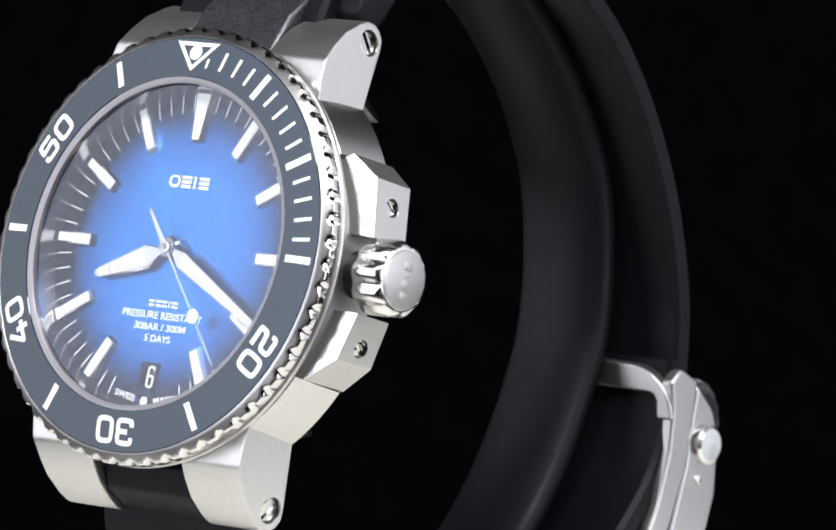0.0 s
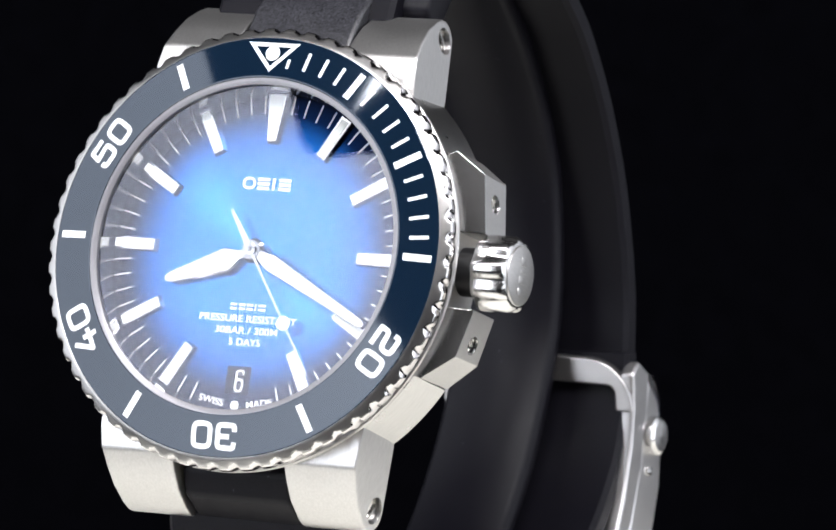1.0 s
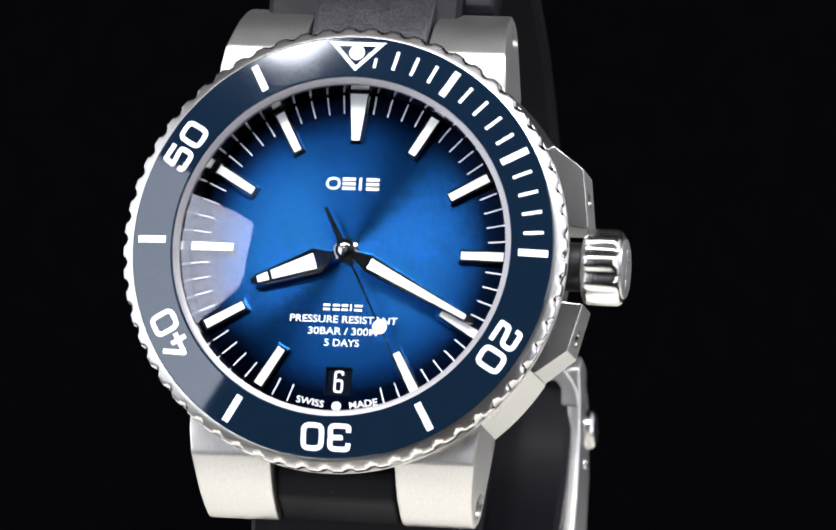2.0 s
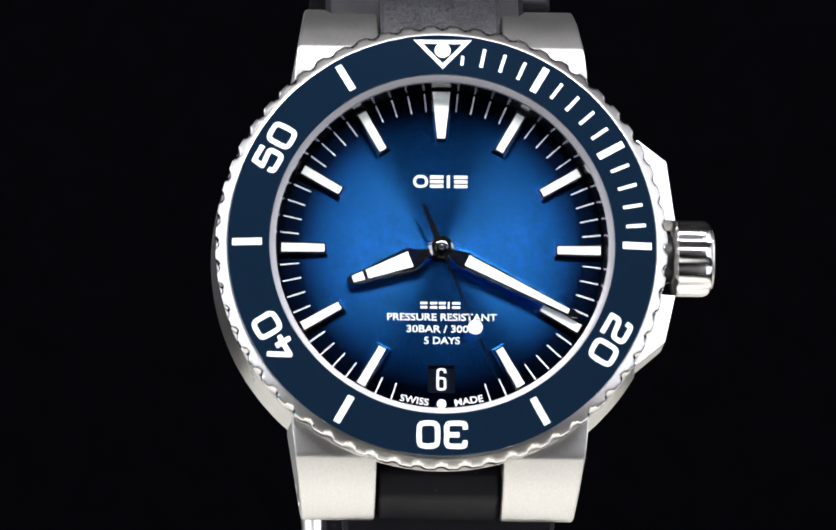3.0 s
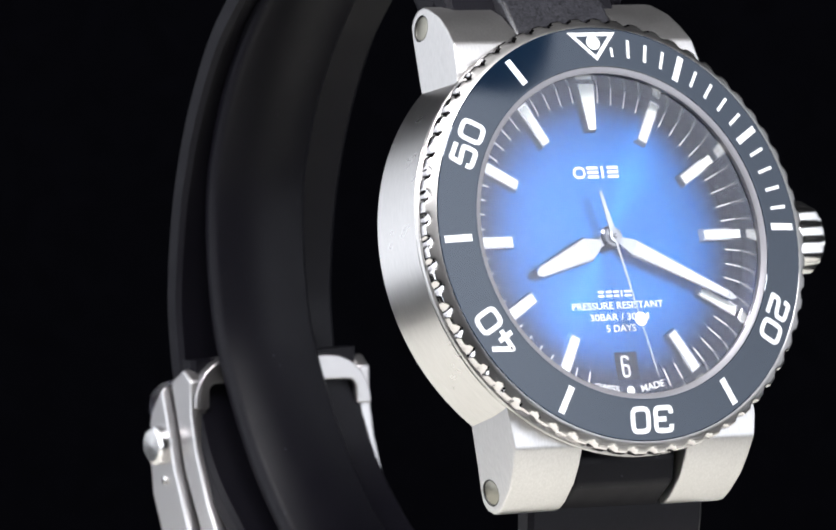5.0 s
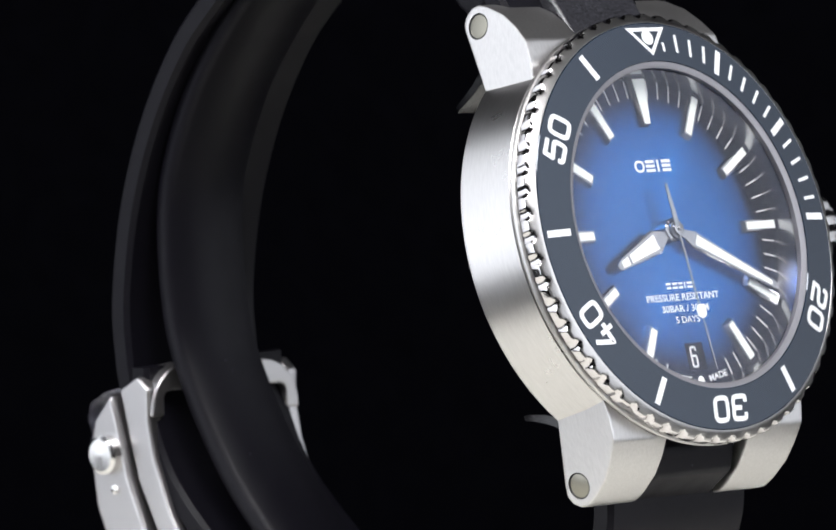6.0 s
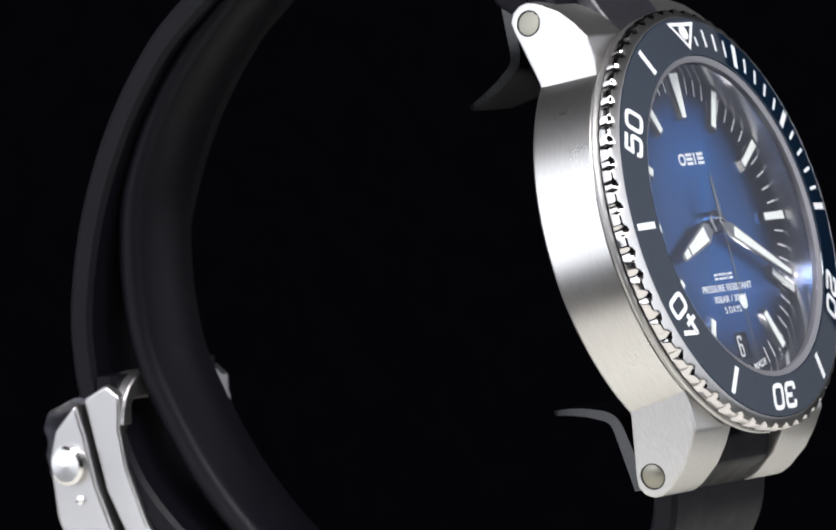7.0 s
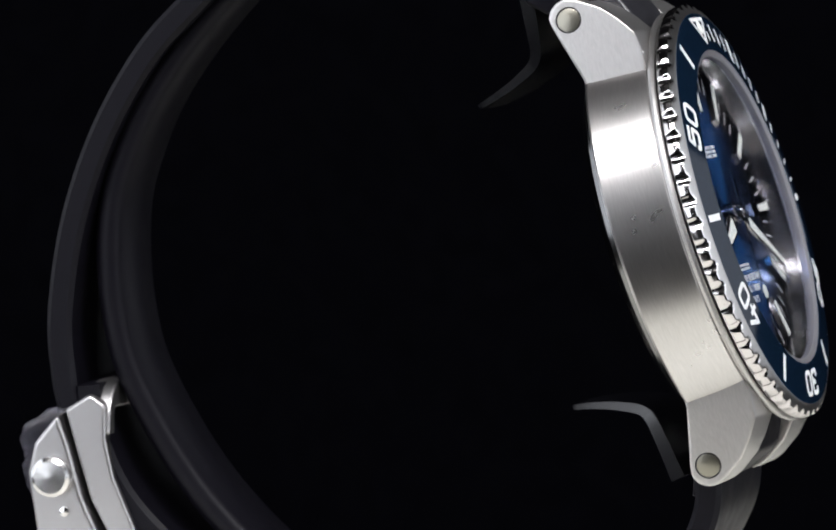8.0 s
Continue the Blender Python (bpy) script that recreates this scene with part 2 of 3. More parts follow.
def lathe(profile, seg=128, radius=None, closed=True, arc=None):
    """Turns (r, z) points round z; radius(r, z, angle) may shape them. arc: from, to in degrees."""
    bm = bmesh.new()
    a0, a1 = (0, 360) if arc is None else arc
    count = seg if arc is None else seg + 1
    rings = []
    for i in range(count):
        a = radians(a0 + (a1 - a0) * i / seg)
        ring = []
        for r, z in profile:
            rr = radius(r, z, a) if radius else r
            ring.append(bm.verts.new((rr * math.cos(a), rr * math.sin(a), z)))
        rings.append(ring)
    n = len(profile)
    for i in range(seg):
        p, q = rings[i], rings[(i + 1) % count]
        for j in range(n if closed else n - 1):
            k = (j + 1) % n
            bm.faces.new((p[j], q[j], q[k], p[k]))
    if arc is not None and closed:
        bm.faces.new(rings[0])
        bm.faces.new(list(reversed(rings[-1])))
    bmesh.ops.remove_doubles(bm, verts=bm.verts, dist=1e-5)
    return bm


def disc(r, lo, hi, seg=48, bevel=0.0):
    return slab([(r * math.cos(2 * math.pi * i / seg), r * math.sin(2 * math.pi * i / seg)) for i in range(seg)], lo, hi, "z", bevel)


def join(*many):
    out = bmesh.new()
    for bm in many:
        me = bpy.data.meshes.new("tmp")
        bm.to_mesh(me)
        bm.free()
        out.from_mesh(me)
        bpy.data.meshes.remove(me)
    return out


def moved(bm, m):
    bmesh.ops.transform(bm, matrix=m, verts=bm.verts)
    return bm


def curve_through(points, steps):
    """Catmull-Rom through plane points."""
    out = []
    p = [points[0]] + list(points) + [points[-1]]
    for i in range(1, len(p) - 2):
        for s in range(steps):
            t = s / steps
            out.append(tuple(0.5 * (2 * p[i][k] + (p[i + 1][k] - p[i - 1][k]) * t + (2 * p[i - 1][k] - 5 * p[i][k] + 4 * p[i + 1][k] - p[i + 2][k]) * t * t
                             + (3 * p[i][k] - p[i - 1][k] - 3 * p[i + 1][k] + p[i + 2][k]) * t ** 3) for k in range(2)))
    out.append(tuple(points[-1]))
    return out


def band(points, section, steps=10, taper=None):
    """Sweeps a section of (x, depth) along a path of (y, z); depth runs along the path's inner normal."""
    path = curve_through(points, steps)
    bm = bmesh.new()
    rings = []
    for i, (y, z) in enumerate(path):
        a, b = path[max(i - 1, 0)], path[min(i + 1, len(path) - 1)]
        ty, tz = b[0] - a[0], b[1] - a[1]
        ln = math.hypot(ty, tz) or 1
        ny, nz = tz / ln, -ty / ln
        kx, kd = taper(i / (len(path) - 1)) if taper else (1, 1)
        rings.append([bm.verts.new((x * kx, y + ny * d * kd, z + nz * d * kd)) for x, d in section])
    n = len(section)
    for p, q in zip(rings, rings[1:]):
        for j in range(n):
            bm.faces.new((p[j], p[(j + 1) % n], q[(j + 1) % n], q[j]))
    bm.faces.new(rings[0])
    bm.faces.new(list(reversed(rings[-1])))
    return bm


def lettering(text, height, width, thick=0.03, weight=0.0):
    """Raised letters of the built-in font, centred, of a given height and total width."""
    cu = bpy.data.curves.new("letters", "FONT")
    cu.body, cu.size, cu.align_x, cu.offset = text, 1.0, "CENTER", weight
    cu.resolution_u = 4
    tmp = bpy.data.objects.new("letters", cu)
    scene.collection.objects.link(tmp)
    me = bpy.data.meshes.new_from_object(tmp.evaluated_get(bpy.context.evaluated_depsgraph_get()))
    bm = bmesh.new()
    bm.from_mesh(me)
    bpy.data.objects.remove(tmp)
    bpy.data.curves.remove(cu)
    bpy.data.meshes.remove(me)
    xs, ys = [v.co.x for v in bm.verts], [v.co.y for v in bm.verts]
    x0, x1, y0, y1 = min(xs), max(xs), min(ys), max(ys)
    for v in bm.verts:
        v.co.x = (v.co.x - (x0 + x1) / 2) * width / (x1 - x0)
        v.co.y = (v.co.y - (y0 + y1) / 2) * height / (y1 - y0)
    up = bmesh.ops.extrude_face_region(bm, geom=list(bm.faces))
    for g in up["geom"]:
        if isinstance(g, bmesh.types.BMVert):
            g.co.z += thick
    return bm


def rounded(points, steps=5):
    """A path through (x, y, radius) corners, each corner turned into an arc of about that radius."""
    out = []
    for i, (x, y, r) in enumerate(points):
        if r <= 0:
            out.append((x, y))
            continue
        p, q = points[i - 1], points[(i + 1) % len(points)]
        d0, d1 = math.hypot(p[0] - x, p[1] - y), math.hypot(q[0] - x, q[1] - y)
        k0, k1 = min(r, d0 * 0.5) / d0, min(r, d1 * 0.5) / d1
        a, b = (x + (p[0] - x) * k0, y + (p[1] - y) * k0), (x + (q[0] - x) * k1, y + (q[1] - y) * k1)
        for j in range(steps + 1):
            t = j / steps
            u = 1 - t
            # a little squarer than a circle
            w = 1.5
            n = u * u + 2 * u * t * w + t * t
            out.append(tuple((u * u * a[k] + 2 * u * t * w * (x, y)[k] + t * t * b[k]) / n for k in range(2)))
    return out


def stroke(path, width, closed=False, thick=0.06, lift=0.0):
    """A raised line of even width along a plane path."""
    bm = bmesh.new()
    n = len(path)
    rows = []
    for i, (x, y) in enumerate(path):
        p = path[i - 1] if i or closed else path[0]
        q = path[(i + 1) % n] if i < n - 1 or closed else path[-1]
        a = Vector((x - p[0], y - p[1])).normalized() if (x, y) != tuple(p) else Vector((0, 0))
        b = Vector((q[0] - x, q[1] - y)).normalized() if (x, y) != tuple(q) else Vector((0, 0))
        t = (a + b).normalized()
        half = width / 2 / max(0.5, abs(t.dot(b if b.length else a)))
        nx, ny = -t.y * half, t.x * half
        rows.append([bm.verts.new((x + nx * s, y + ny * s, z)) for s, z in ((-1, lift), (1, lift), (1, lift + thick), (-1, lift + thick))])
    for i in range(n if closed else n - 1):
        p, q = rows[i], rows[(i + 1) % n]
        for j in range(4):
            bm.faces.new((p[j], p[(j + 1) % 4], q[(j + 1) % 4], q[j]))
    if not closed:
        bm.faces.new(rows[0])
        bm.faces.new(list(reversed(rows[-1])))
    return bm


def figure(digit, x):
    """One squarish numeral of the bezel, centred at x."""
    w, h, k = 0.90, 1.12, 0.50
    shapes = {
        "0": [(True, [(-w, h, 0.75), (-w, -h, 0.75), (w, -h, 0.75), (w, h, 0.75)])],
        "2": [(False, [(-w, 0.5, 0), (-w, h, 0.6), (w, h, 0.6), (w, 0.0, 0.5), (-w, -0.22, 0.45), (-w, -h, 0.06), (w + 0.2, -h, 0)])],
        "3": [(False, [(-w, 0.52, 0), (-w, h, 0.6), (w, h, 0.6), (w, 0.0, 0.42), (-0.35, 0.0, 0)]), (False, [(-0.35, 0.0, 0), (w, 0.0, 0.42), (w, -h, 0.6), (-w, -h, 0.6), (-w, -0.52, 0)])],
        "4": [(False, [(0.25, h + 0.25, 0), (-0.98, -0.52, 0.08), (1.2, -0.52, 0)]), (False, [(0.45, 0.25, 0), (0.45, -h - 0.25, 0)])],
        "5": [(False, [(w, h, 0), (-w + 0.12, h, 0.06), (-w, 0.12, 0.06), (w, 0.32, 0.5), (w, -h, 0.6), (-w, -h, 0.6), (-w, -0.55, 0)])],
    }
    return [moved(stroke(rounded(p), k, c, 0.06, -0.04 + 0.004 * i), pose(x, 0, 0)) for i, (c, p) in enumerate(shapes[digit])]


def cut(bm, cutter):
    """Takes one closed solid away from another; both are millimetre bmeshes."""
    obs = []
    for one in (bm, cutter):
        bmesh.ops.recalc_face_normals(one, faces=one.faces)
        me = bpy.data.meshes.new("tmp")
        one.to_mesh(me)
        one.free()
        ob = bpy.data.objects.new("tmp", me)
        scene.collection.objects.link(ob)
        obs.append(ob)
    mod = obs[0].modifiers.new("cut", "BOOLEAN")
    mod.operation, mod.object, mod.solver = "DIFFERENCE", obs[1], "EXACT"
    me = bpy.data.meshes.new_from_object(obs[0].evaluated_get(bpy.context.evaluated_depsgraph_get()))
    out = bmesh.new()
    out.from_mesh(me)
    bpy.data.meshes.remove(me)
    for ob in obs:
        old = ob.data
        bpy.data.objects.remove(ob)
        bpy.data.meshes.remove(old)
    return out


def millimetres(m):
    """The same pose for a bmesh that is still in millimetres."""
    k = m.copy()
    k.translation = m.translation / MM
    return k


def frame_shape(w, h, stroke, thick=0.03, n=4, rad=0.3):
    """A rounded frame: a plain ring shape of a given width, height and stroke."""
    def loop(w, h, rad):
        pts = []
        for cx, cy, a0 in ((w / 2 - rad, h / 2 - rad, 0), (-w / 2 + rad, h / 2 - rad, 90), (-w / 2 + rad, -h / 2 + rad, 180), (w / 2 - rad, -h / 2 + rad, 270)):
            for i in range(n + 1):
                a = radians(a0 + 90 * i / n)
                pts.append((cx + rad * math.cos(a), cy + rad * math.sin(a)))
        return pts
    o, i = loop(w, h, rad), loop(w - 2 * stroke, h - 2 * stroke, max(rad - stroke, 0.05))
    bm = bmesh.new()
    rows = [[bm.verts.new((x, y, z)) for x, y in pts] for pts, z in ((o, 0), (o, thick), (i, thick), (i, 0))]
    k = len(o)
    for a in range(4):
        p, q = rows[a], rows[(a + 1) % 4]
        for j in range(k):
            bm.faces.new((p[j], p[(j + 1) % k], q[(j + 1) % k], q[j]))
    return bm


def clock(deg, r=0.0, z=0.0):
    """A pose in the watch's plane, turned clockwise from 12 and r millimetres out."""
    return pose(0, 0, 0, 0, 0, -deg) @ pose(0, r * MM, z * MM)


# ---- the studio: black floor and walls that close the place ----


def box_mesh(sx, sy, sz, mat):
    bm = bmesh.new()
    bmesh.ops.create_cube(bm, size=1)
    bmesh.ops.scale(bm, vec=(sx / MM, sy / MM, sz / MM), verts=bm.verts)
    return finish(bm, mat)


def structure(name, sx, sy, sz, x, y, z, label, mat):
    ob = new(name, box_mesh(sx, sy, sz, mat))
    ob.location = (x, y, z)
    return tagged(ob, label, "studio", kind="structure")


structure("floor", 3.2, 3.2, 0.05, 0, 0, -0.275, "black felt-covered studio table and floor", M_CLOTH)
structure("wall_north", 3.2, 0.05, 2.25, 0, 0.80, 0.875, "plain black backdrop wall behind the turntable", M_WALL)
structure("wall_south", 3.2, 0.05, 2.25, 0, -1.625, 0.875, "plain black studio wall behind the camera", M_CLOTH)
structure("wall_east", 0.05, 3.2, 2.25, 1.625, 0, 0.875, "plain black studio side wall", M_CLOTH)
structure("wall_west", 0.05, 3.2, 2.25, -1.625, 0, 0.875, "plain black studio side wall", M_CLOTH)
structure("ceiling", 3.2, 3.2, 0.05, 0, 0, 2.025, "plain black studio ceiling", M_CLOTH)

# ---- turntable ----
TOP = 0.012
turntable = tagged(new("turntable"), "round cream-white turntable under the watch", "turntable")
part("disc", finish(disc(85, 8, 12, 128, 0.5), M_TABLE), turntable)
part("plinth", finish(disc(60, -250, 8, 64, 0.6), M_BLACK), turntable, "tall black plinth")

# ---- the watch ----
watch = tagged(new("wristwatch"), "steel diving watch with blue dial, blue bezel and black rubber strap", "watch")
CENTRE = pose(0.00389, -0.03848, LIFT - TOP)
FACE = CENTRE @ pose(0, 0, 0, 90) @ pose(0, 0, 0, -17.46) @ pose(0, 0, 0, 0, -0.19, 0) @ pose(0, 0, 0, 0, 0, -2.23)


def notch(a, z, n=60):
    """Radius of the scooped grip notches, which open outwards and downwards from the rim."""
    x = (a * n / math.pi + 1) % 2 - 1
    return min(21.40 - 0.5 * z, 21.82) + 0.95 * x * x


def build_bezel():
    def shape(r, z, a):
        return min(r, notch(a, z)) if z > -1.9 else r
    ring = lathe([(20.95, -0.30), (20.95, -0.03), (20.98, -0.005), (21.04, -0.02), (21.3, -0.16), (21.5, -0.27), (21.7, -0.38), (21.98, -0.54), (22.06, -0.64), (22.08, -0.8), (22.08, -1.05), (22.08, -1.5), (21.95, -1.75),
                  (21.6, -1.95), (21.3, -2.05), (20.6, -2.3), (19.0, -2.3), (19.0, -0.30)], 960, shape)
    for f in ring.faces:
        f.normal_update()
        c = f.calc_center_median()
        f.material_index = 1 if abs(f.normal.z) < 0.75 and math.hypot(c.x, c.y) > 21.3 else 0
    bezel = part("bezel", finish(ring, (M_BEZEL, M_NOTCH), 40), watch, "toothed steel bezel ring", FACE)
    inlay = lathe([(20.94, -0.29), (20.94, -0.02), (20.86, 0.03), (17.4, 0.549), (17.02, 0.606), (16.88, 0.60), (16.82, 0.53), (16.82, -0.29)], 192)
    part("insert", finish(inlay, M_CERAMIC, 5), bezel, "glossy dark blue ceramic ring")

    def top(r):
        return 0.03 + (20.86 - r) * 0.150
    lean = math.degrees(math.atan(0.150))
    # long five-minute bars and thin minute bars, inlaid proud of the ceramic
    long_bar = finish(slab([(-0.35, -1.45), (0.35, -1.45), (0.35, 1.45), (-0.35, 1.45)], -0.05, 0.02), M_WHITE)
    thin_bar = finish(slab([(-0.17, -0.98), (0.17, -0.98), (0.17, 0.98), (-0.17, 0.98)], -0.05, 0.02), M_WHITE)
    short_bar = finish(slab([(-0.15, -0.5), (0.15, -0.5), (0.15, 0.5), (-0.15, 0.5)], -0.05, 0.02), M_WHITE)
    for minute in (5, 10, 15, 25, 35, 45, 55):
        part("minute_bar", long_bar, bezel, "", clock(minute * 6, 19.0, top(19.0)) @ pose(0, 0, 0, -lean))
    for minute in (2, 3, 4, 6, 7, 8, 9, 11, 12, 13, 14):
        part("minute_bar", thin_bar, bezel, "", clock(minute * 6, 19.0, top(19.0)) @ pose(0, 0, 0, -lean))
    part("minute_bar", short_bar, bezel, "", clock(6, 18.4, top(18.4)) @ pose(0, 0, 0, -lean))
    for text, minute in (("20", 20), ("30", 30), ("40", 40), ("50", 50)):
        bm = join(*(figure(text[0], -1.33) + figure(text[1], 1.33)))
        part("numeral", finish(bm, M_WHITE), bezel, "white numeral " + text, clock(minute * 6, 18.87, top(18.87)) @ pose(0, 0, 0, -lean))
    # triangle with a luminous dot at twelve
    o, i = [(-2.85, 1.45), (2.85, 1.45), (0, -1.6)], [(-1.95, 1.05), (1.95, 1.05), (0, -1.02)]
    bm = bmesh.new()
    rows = [[bm.verts.new((x, y, z)) for x, y in pts] for pts, z in ((o, -0.05), (o, 0.02), (i, 0.02), (i, -0.05))]
    for a in range(4):
        for j in range(3):
            bm.faces.new((rows[a][j], rows[a][(j + 1) % 3], rows[(a + 1) % 4][(j + 1) % 3], rows[(a + 1) % 4][j]))
    part("triangle", finish(bm, M_WHITE), bezel, "white triangle outline", clock(0, 19.0, top(19.0)) @ pose(0, 0, 0, -lean))
    part("lume_dot", finish(disc(0.78, -0.05, 0.05, 32, 0.03), M_LUME), bezel, "", clock(0, 19.35, top(19.35)) @ pose(0, 0, 0, -lean))


def build_dial():
    DZ = -2.75
    window = slab([(-1.12, -14.1), (1.28, -14.1), (1.28, -11.52), (-1.12, -11.52)], DZ - 0.25, DZ + 1)
    plate = part("dial", finish(cut(disc(16.4, DZ - 0.3, DZ, 128), window), M_DIAL), watch, "sunray-brushed blue dial darkening to black at its rim", FACE)
    # slanted inner ring between dial and crystal
    part("inner_ring", finish(lathe([(16.61, -0.42), (16.30, -0.42), (15.95, -2.7), (16.62, -2.7)], 128), M_RING), watch, "slanted polished steel ring round the dial", FACE)
    part("crystal_edge", finish(lathe([(16.81, 0.50), (16.74, 0.50), (16.22, 0.26), (16.28, -0.40), (16.81, -0.40)], 128), M_GASKET), watch, "frosted grey edge of the crystal", FACE)
    # applied indexes: a steel block with sloping flanks and a luminous top
    def index(half_out, half_in, r0, r1):
        own = slab([(-half_in, r0), (half_in, r0), (half_out, r1), (-half_out, r1)], DZ, DZ + 0.55)
        top = [v for v in own.verts if v.co.z > DZ + 0.3]
        for v in top:
            v.co.x *= 0.80
            v.co.y += 0.22 if v.co.y < (r0 + r1) / 2 else -0.05
        return finish(own, M_HAND, 20)

    def lume(half_out, half_in, r0, r1):
        return finish(slab([(-half_in, r0), (half_in, r0), (half_out, r1), (-half_out, r1)], DZ + 0.54, DZ + 0.60), M_LUME)
    body, glow = index(0.78, 0.70, 11.0, 15.85), lume(0.43, 0.37, 11.4, 15.6)
    body12, glow12 = index(1.22, 0.62, 10.85, 15.9), lume(0.88, 0.38, 11.1, 15.75)
    for hour in range(12):
        if hour == 6:
            continue
        ob = part("hour_index", body12 if hour == 0 else body, plate, "steel baton filled with white lume", clock(hour * 30))
        # the luminous filling is a face of the same block
        me = ob.data
        if len(me.materials) == 1:
            me.materials.append(M_LUME)
            fill = glow12 if hour == 0 else glow
            b2 = bmesh.new()
            b2.from_mesh(me)
            k = len(b2.faces)
            b2.from_mesh(fill)
            b2.faces.ensure_lookup_table()
            for f in b2.faces[k:]:
                f.material_index = 1
            b2.to_mesh(me)
            b2.free()
    tick = finish(slab([(-0.065, 13.95), (0.065, 13.95), (0.065, 15.75), (-0.065, 15.75)], DZ, DZ + 0.03), M_WHITE)
    for minute in range(60):
        if minute % 5 and minute not in (28, 29, 31, 32):
            part("minute_tick", tick, plate, "", clock(minute * 6))
    # maker's name and model name as plain shapes, the rest as letters
    h, z = 1.25, DZ + 0.002
    for x, w, kind in ((-2.0, 1.45, 1), (-0.42, 1.3, 2), (0.72, 0.28, 3), (1.95, 1.3, 2)):
        if kind == 1:
            bm = frame_shape(w, h, 0.26, 0.04, 6, 0.6)
        elif kind == 2:
            bm = join(*[slab([(-w / 2, y - 0.16), (w / 2, y - 0.16), (w / 2, y + 0.16), (-w / 2, y + 0.16)], 0, 0.04) for y in (-0.46, 0.0, 0.46)])
        else:
            bm = slab([(-w / 2, -h / 2), (w / 2, -h / 2), (w / 2, h / 2), (-w / 2, h / 2)], 0, 0.04)
        part("maker_mark", finish(bm, M_WHITE), plate, "", pose(x * MM, 6.85 * MM, z * MM))
    for x, w in ((-1.7, 0.68), (-0.75, 0.68), (0.1, 0.66), (0.72, 0.16), (1.45, 0.78)):
        bm = join(*[slab([(-w / 2, y - k), (w / 2, y - k), (w / 2, y + k), (-w / 2, y + k)], 0, 0.03) for y, k in (((0.0, 0.33),) if w < 0.3 else ((-0.21, 0.12), (0.21, 0.12)))])
        part("model_mark", finish(bm, M_WHITE), plate, "", pose((x + 0.05) * MM, -5.5 * MM, z * MM))
    for text, w, y in (("PRESSURE RESISTANT", 10.7, -6.68), ("30BAR / 300M", 6.9, -7.85), ("5 DAYS", 3.5, -9.0)):
        part("lettering", finish(lettering(text, 0.72, w, 0.03, 0.012), M_WHITE), plate, "white lettering " + text, pose(0.12 * MM, y * MM, z * MM))
    for text, x, turn in (("SWISS", -2.55, -9.6), ("MADE", 2.75, 10.4)):
        part("lettering", finish(lettering(text, 0.68, 2.8, 0.03, 0.012), M_WHITE), plate, "white lettering " + text, pose(x * MM, -14.92 * MM, z * MM, 0, 0, turn))
    part("lume_dot", finish(disc(0.46, 0, 0.06, 24, 0.02), M_LUME), plate, "", pose(0.1 * MM, -15.3 * MM, z * MM))
    # date: a window cut through the plate, a dark bevelled rim, and the figure on the disc below
    part("date_frame", finish(moved(frame_shape(2.62, 2.80, 0.12, 0.05, 3, 0.12), pose(0.08, -12.81, DZ)), M_DATE), plate, "dark bevelled frame of the date window")
    part("date_disc", finish(slab([(-1.11, -14.09), (1.27, -14.09), (1.27, -11.53), (-1.11, -11.53)], DZ - 0.245, DZ - 0.235), M_DATE), plate)
    six = join(stroke(rounded([(-0.36, 0.12, 0.36), (-0.36, -1.0, 0.36), (0.36, -1.0, 0.36), (0.36, 0.12, 0.36)]), 0.24, True, 0.02),
               stroke(rounded([(0.36, 0.62, 0), (0.36, 1.0, 0.36), (-0.36, 1.0, 0.36), (-0.36, -0.6, 0)]), 0.24, False, 0.02, 0.004))
    part("date_figure", finish(moved(six, pose(0.08, -12.81, DZ - 0.235)), M_WHITE), plate, "white date figure 6")


def hand_mesh(outline, z, thick):
    bm = slab(outline, z, z + thick)
    hi = [v for v in bm.verts if v.co.z > z + thick / 2]
    for v in hi:
        v.co.x *= 0.86
    return finish(bm, M_HAND, 15)


